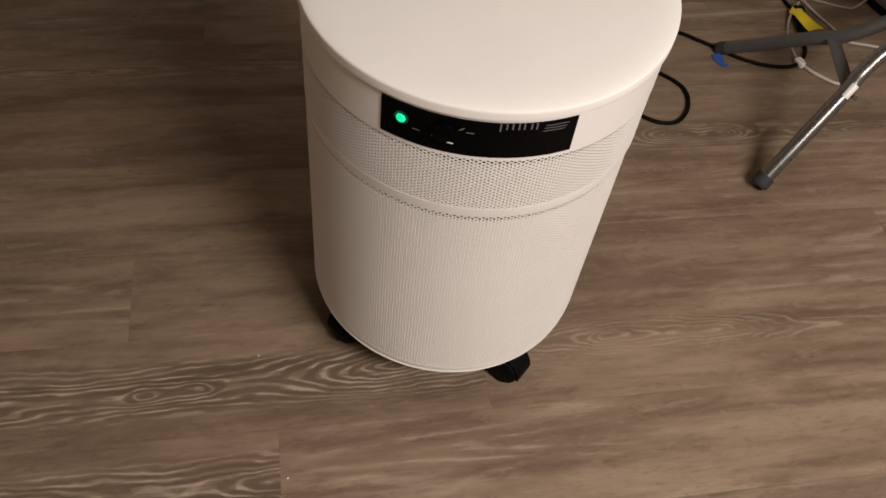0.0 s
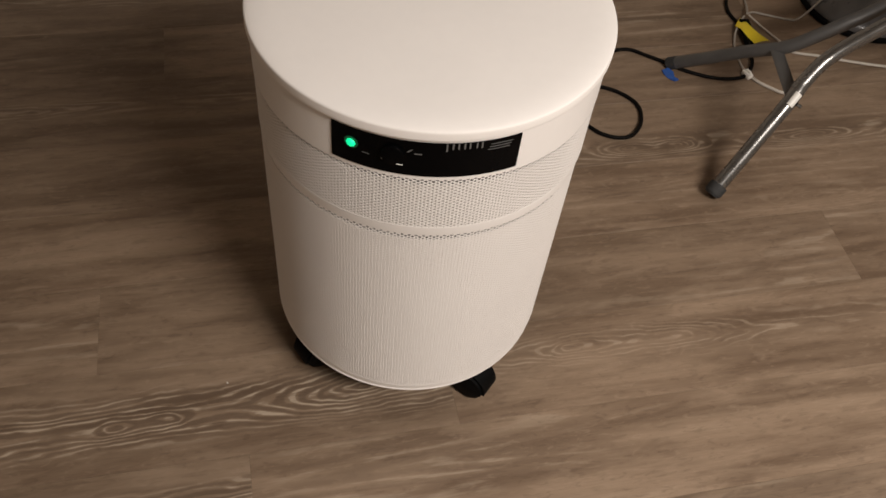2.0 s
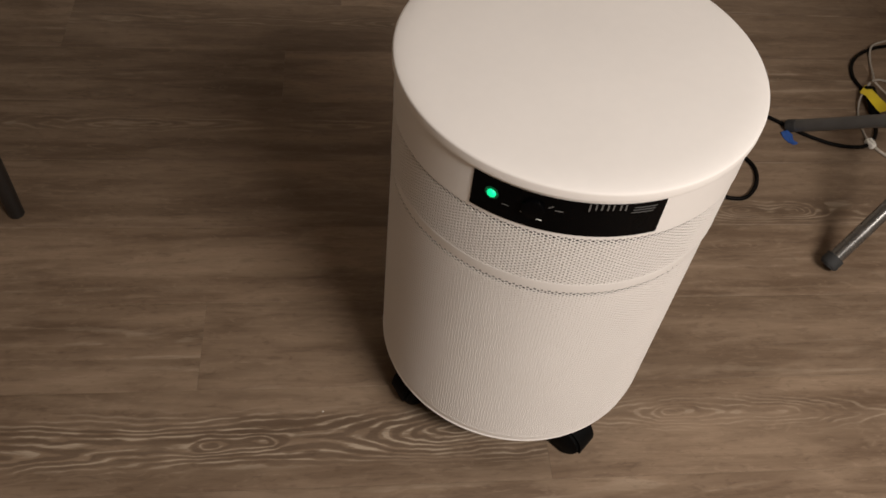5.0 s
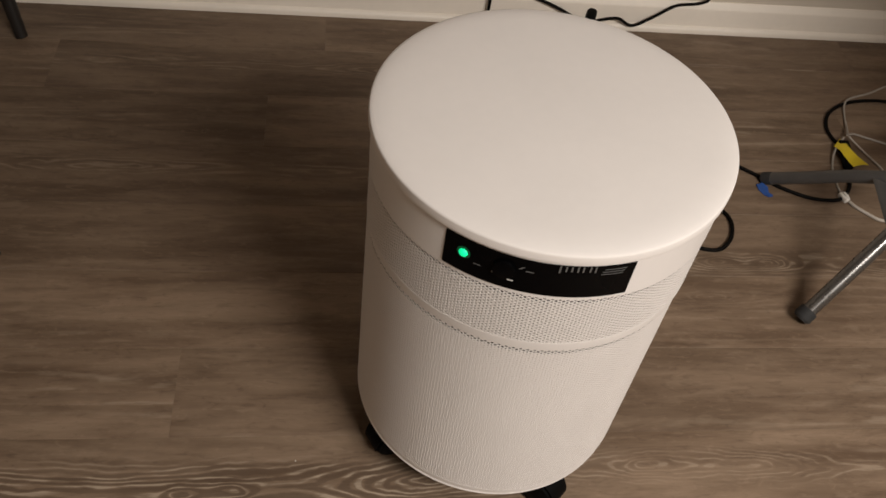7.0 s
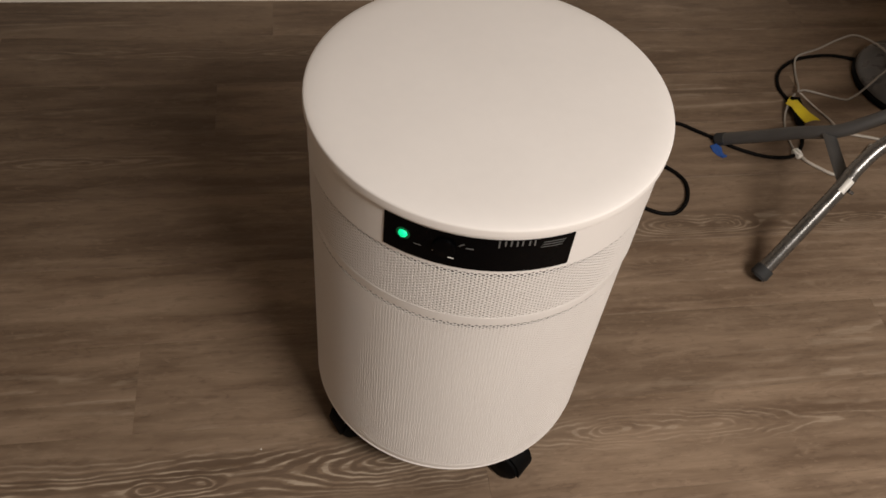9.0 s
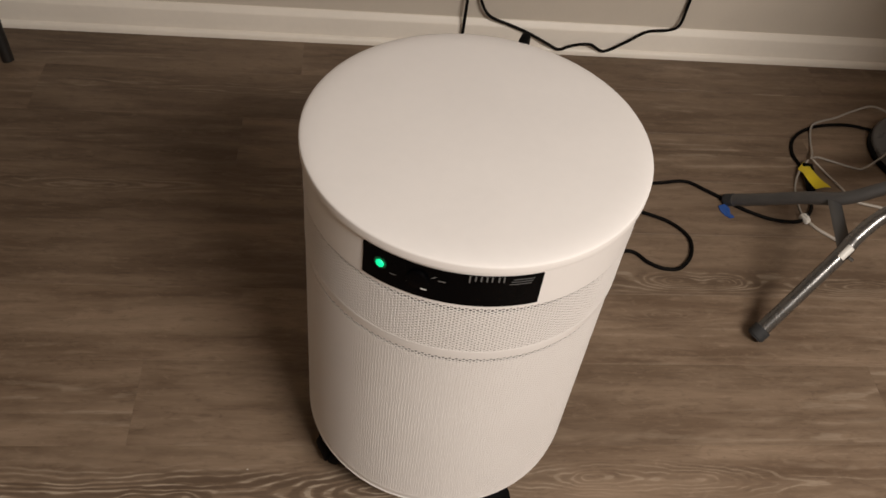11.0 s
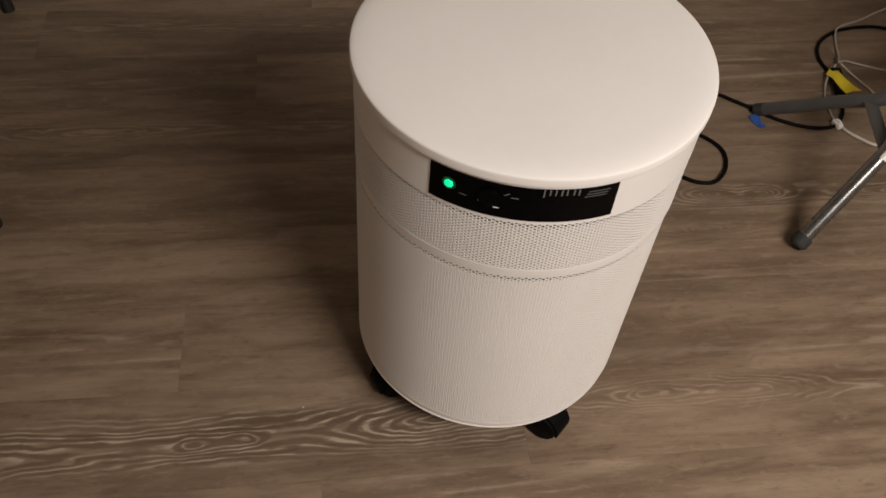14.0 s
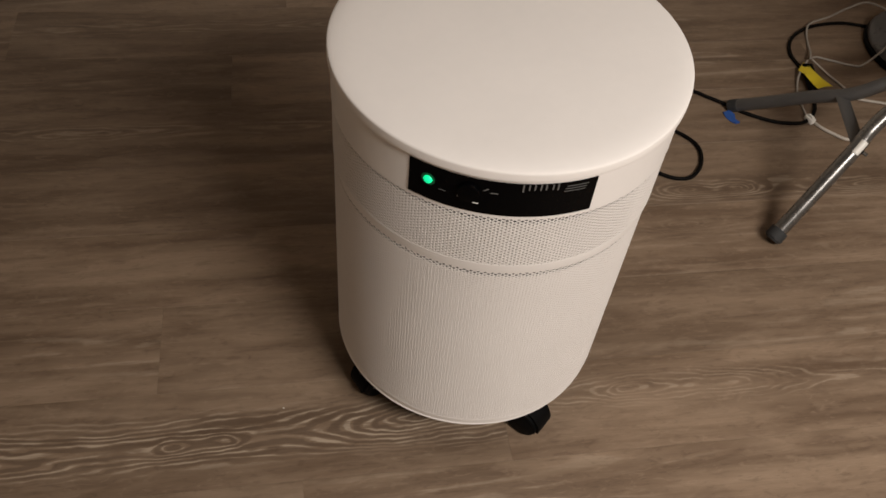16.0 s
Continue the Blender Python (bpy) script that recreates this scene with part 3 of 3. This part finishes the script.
def blue_tape():
    bm = bmesh.new()
    outline = [(-0.011, 0.016), (0.002, 0.019), (0.011, 0.010), (0.009, -0.004), (0.013, -0.015), (0.004, -0.017), (-0.004, -0.010), (-0.010, 0.002)]
    low = [bm.verts.new((x, y, 0.0004)) for x, y in outline]
    high = [bm.verts.new((x, y, 0.0030 + 0.0025 * math.sin(i * 1.7))) for i, (x, y) in enumerate(outline)]
    bm.faces.new(low[::-1])
    top = bm.verts.new((0, 0, 0.0045))
    n = len(outline)
    for i in range(n):
        bm.faces.new((high[i], high[(i + 1) % n], top))
        bm.faces.new((low[i], low[(i + 1) % n], high[(i + 1) % n], high[i]))
    bmesh.ops.recalc_face_normals(bm, faces=bm.faces)
    ob = tagged(mesh_object("blue_tape", bm, BLUE), "crumpled scrap of blue painter's tape on the floor", "tape")
    ob.location = (0.613, 0.468, 0)
    return ob


blue_tape()

cord("network_cable", [(0.836, 0.62, 0.012), (0.812, 0.594, 0.010), (0.795, 0.567, 0.004), (0.782, 0.532), (0.775, 0.488), (0.774, 0.462)], 0.0022, GREY_CORD,
     "thin grey cable running to a white connector", "cable", "grey cables")
cord("network_cable", [(0.845, 0.625, 0.014), (0.860, 0.655, 0.006), (0.875, 0.70), (0.888, 0.738, 0.004), (0.905, 0.755, 0.008), (0.962, 0.779, 0.006), (1.015, 0.803, 0.010), (1.046, 0.785, 0.036), (1.064, 0.705, 0.056),
                       (1.043, 0.648, 0.054), (1.019, 0.632, 0.044), (0.995, 0.622, 0.022), (0.964, 0.611, 0.004), (0.945, 0.614), (0.900, 0.634), (0.870, 0.638, 0.006), (0.848, 0.628, 0.013)], 0.0023, GREY_CORD,
     "thin grey cable looped over the floor", "cable", "grey cables")
cord("white_cable", [(0.848, 0.622, 0.012), (0.868, 0.590, 0.004), (0.889, 0.548), (0.893, 0.526), (0.905, 0.508), (0.958, 0.491), (1.002, 0.473), (1.081, 0.447), (1.20, 0.42), (1.40, 0.40)], 0.0031, WHITE_CORD,
     "off-white cable lying behind the table leg", "cable", "", 0.0019)
cord("white_cable", [(0.779, 0.446), (0.787, 0.430), (0.803, 0.412), (0.828, 0.392), (0.858, 0.398), (0.90, 0.430), (0.945, 0.470)], 0.0034, WHITE_CORD,
     "off-white cable from the connector under the table leg", "cable")
clip = thing("cable_connector", 0.772, 0.450, 0, "small white plastic connector joining two cables", "connector")
part("connector_body", box((0.013, 0.022, 0.012), (0, 0, 0.0062), 0.003, Matrix.Rotation(radians(20), 4, "Z")), WHITE_CLIP, clip, "", 40)
part("latch", box((0.006, 0.012, 0.003), (0.001, 0.001, 0.0134), 0.0008, Matrix.Rotation(radians(20), 4, "Z")), WHITE_CLIP, clip)

# ---- crumbs on the floor ----
for x, y, r in ((-0.2765, -0.0965, 0.0011), (-0.2435, -0.2815, 0.0015)):
    bm = bmesh.new()
    bmesh.ops.create_icosphere(bm, subdivisions=1, radius=r)
    for v in bm.verts:
        v.co *= 0.8 + 0.4 * noise.random()
    bmesh.ops.scale(bm, vec=(1, 1, 0.6), verts=bm.verts)
    crumb = tagged(mesh_object("crumb", bm, WHITE_CLIP), "tiny white crumb lying on the floor", "crumb", "crumbs on the floor")
    crumb.location = (x, y, r * 0.5)

# ---- round pedestal foot behind the cables ----
stand = thing("pedestal_stand", 1.135, 0.65, 0, "dark grey pedestal stand with a round domed base", "stand")
part("rubber_rim", lathe([(0, 0.0), (0.132, 0.0), (0.137, 0.004), (0.137, 0.012), (0.132, 0.016), (0, 0.016)], 72), BLACK_PLASTIC, stand, "black rubber rim", 40)
part("base", lathe([(0, 0.0165), (0.133, 0.0165), (0.134, 0.022), (0.128, 0.032), (0.110, 0.042), (0.075, 0.052), (0.035, 0.057), (0.024, 0.058), (0, 0.058)], 72), PEDESTAL, stand, "dark grey domed base", 50)
part("collar", lathe([(0, 0.058), (0.024, 0.058), (0.024, 0.075), (0.020, 0.080), (0, 0.080)], 32), STEEL, stand, "bright metal collar", 40)
part("pole", lathe([(0, 0.080), (0.0125, 0.080), (0.0125, 0.90), (0.010, 0.905), (0, 0.905)], 24), GREY_PAINT, stand, "", 40)

# ---- cords against the wall ----
face = WALL_Y - 0.0135


def wall_cord(points, r, label):
    return tagged(mesh_object("wall_cord", tube([(x, y, z) for x, y, z in points], r, 10, 8), BLACK_CORD, 60), label, "cord", "cords at the wall")


wall_cord([(0.110, face - 0.018, 0.004), (0.112, face - 0.016, 0.016), (0.113, face - 0.012, 0.046), (0.115, face - 0.008, 0.126), (0.117, face + 0.006, 0.286)], 0.0036, "black cord dropping straight down the wall")
wall_cord([(0.146, face + 0.006, 0.286), (0.146, face + 0.002, 0.156), (0.151, face - 0.003, 0.121), (0.173, face - 0.005, 0.091), (0.221, face - 0.006, 0.072), (0.270, face - 0.007, 0.052), (0.316, face - 0.012, 0.030),
           (0.345, face - 0.014, 0.018), (0.375, face - 0.014, 0.030), (0.415, face - 0.014, 0.036), (0.453, face - 0.014, 0.019), (0.500, face - 0.010, 0.043), (0.546, face - 0.006, 0.072), (0.598, face - 0.005, 0.080),
           (0.621, face - 0.003, 0.096), (0.628, face + 0.004, 0.156), (0.638, face + 0.006, 0.286)], 0.0036, "black cord sagging along the baseboard")


# ---- black chair at the wall ----
def chair():
    top = thing("black_chair", -1.08, 0.56, 0, "black stained wooden chair with slim tapered legs", "chair")
    off = Matrix.Translation((1.08, -0.56, 0))

    def add(name, bm, label=""):
        bmesh.ops.transform(bm, matrix=off, verts=bm.verts)
        return part(name, bm, BLACK_WOOD, top, label, 40)

    feet = ((-0.866, 0.868), (-0.776, 0.280), (-1.36, 0.80), (-1.28, 0.26))
    heads = ((-0.930, 0.950), (-0.790, 0.287), (-1.34, 0.93), (-1.28, 0.29))
    for (x, y), (u, v) in zip(feet, heads):
        add("leg", tube([(x, y, 0), (u, v, 0.44)], lambda k: 0.0125 + 0.008 * k, 14, 6))
    add("stretcher", tube([(-0.882, 0.856, 0.105), (-1.29, 0.27, 0.13)], 0.013, 12, 4))
    add("stretcher", tube([(-0.812, 0.296, 0.13), (-1.34, 0.79, 0.105)], 0.013, 12, 4))
    add("seat", box((0.62, 0.72, 0.035), (-1.075, 0.615, 0.4575), 0.012))
    return top


chair()

# ---- floor planks ----
WIDTH, LENGTH, FIRST = 0.1535, 1.2192, -0.0570
JOINTS = {-3: 0.31, -2: -0.253, -1: 0.040, 0: -0.456, 1: -0.10, 2: 0.02, 3: -0.12, 4: -0.36, 5: 0.43, 6: -0.249}
LIMED = plank_wood("oak_plank_cathedral", [(0.52, 0.004, 0.20, 0.05, -5.0), (-0.16, -0.012, 0.20, 0.05, -3.2), (0.147, -0.011, 0.027, 0.014, -1.9), (0.209, -0.009, 0.024, 0.012, -1.7), (0.180, -0.010, 0.060, 0.020, -0.4),
                   (0.47, 0.004, 0.035, 0.012, -1.8)], 1.0, (0.02, 0.22), 1.25, (-0.004, 0.043), 0.0, (-0.013, 0.035, 78.0))
LIMED_END = plank_wood("oak_plank_open_grain", [(0.68, 0.004, 0.12, 0.03, -4.0), (0.20, 0.0, 0.20, 0.035, -3.0), (0.585, 0.004, 0.03, 0.012, -0.8)], 1.0, (0.02, 0.22), 1.25, (0.006, 0.042), 0.0, (0.012, -0.008, 84.0))
KNOTTED = plank_wood("oak_plank_knotted", [(-0.36, 0.020, 0.20, 0.05, -5.5), (-0.412, 0.022, 0.045, 0.017, -2.6), (-0.23, 0.020, 0.05, 0.016, -1.6)], 1.0, (0.15, 0.42), 0.5, (0.018, 0.028), 0.0, (0.006, -0.036, 85.0))
OVALS = plank_wood("oak_plank_ovals", [(0.267, -0.045, 0.09, 0.016, 0.6), (-0.08, 0.030, 0.06, 0.012, 0.45), (0.56, 0.010, 0.08, 0.015, 0.4)], 9.0, (0.25, 0.5), 0.20, None, 6.0)
ARCHES = plank_wood("oak_plank_arches", [(-0.165, -0.043, 0.055, 0.017, 0.55), (-0.07, -0.044, 0.045, 0.016, 0.5), (0.196, -0.050, 0.10, 0.016, 0.6), (0.516, 0.02, 0.08, 0.014, 0.4)], 9.0, (0.2, 0.45), 0.7, (-0.043, 0.035), 6.0)
FAINT = plank_wood("oak_plank_faint_arches", [(0.06, 0.016, 0.11, 0.03, -3.0), (0.15, 0.016, 0.03, 0.012, -1.2)], 1.0, (0.10, 0.36), 0.55, (0.016, 0.020), 0.0, (0.016, 0.0, 90.0))
SPECIAL = {(3, -1.3392): FAINT, (5, -0.7892): FAINT, (-1, -1.1792): LIMED, (-2, -1.4722): LIMED_END, (-1, 0.04): KNOTTED, (1, -0.10): OVALS, (2, 0.02): ARCHES}


def plank(x0, x1, y0, y1, mat, tone):
    w, d = x1 - x0, y1 - y0 - 0.0001
    verts = []
    for end, side, z in ((0, 0, -0.0055), (0, 0, -0.0006), (0.0001, 0.0005, 0)):
        for sx, sy in ((-1, -1), (1, -1), (1, 1), (-1, 1)):
            verts.append((sx * (w / 2 - end), sy * (d / 2 - side), z))
    faces = [(8, 9, 10, 11)]
    for k in (0, 4):
        faces += [(k + i, k + (i + 1) % 4, k + 4 + (i + 1) % 4, k + 4 + i) for i in range(4)]
    me = bpy.data.meshes.new("plank")
    me.from_pydata(verts, [], faces)
    me.materials.append(mat)
    ob = new("plank", me)
    ob.location = ((x0 + x1) / 2, (y0 + y1) / 2, 0)
    ob.parent = floor
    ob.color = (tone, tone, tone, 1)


# plank tones that stand out from the rest, by row and start:
# partly print, partly the floor's uneven light put into the colour
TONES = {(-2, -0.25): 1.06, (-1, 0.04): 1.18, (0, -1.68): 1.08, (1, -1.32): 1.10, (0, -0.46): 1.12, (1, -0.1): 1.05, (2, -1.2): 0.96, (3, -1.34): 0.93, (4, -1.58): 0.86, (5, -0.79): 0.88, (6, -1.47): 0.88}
chance, shade = random.Random(4), random.Random(9)
for row in range(-28, 7):
    y0 = FIRST + row * WIDTH
    y1 = min(y0 + WIDTH, WALL_Y)
    start = JOINTS.get(row, chance.uniform(-0.6, 0.6))
    x = start - LENGTH * 3
    while x < FLOOR_X1:
        x0, x1 = max(x, FLOOR_X0), min(x + LENGTH, FLOOR_X1)
        if x1 - x0 > 0.01:
            mat = WOOD
            for (r, s), special in SPECIAL.items():
                if r == row and abs(s - x) < 0.01:
                    mat = special
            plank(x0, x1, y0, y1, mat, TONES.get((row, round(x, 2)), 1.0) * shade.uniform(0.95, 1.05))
        x += LENGTH
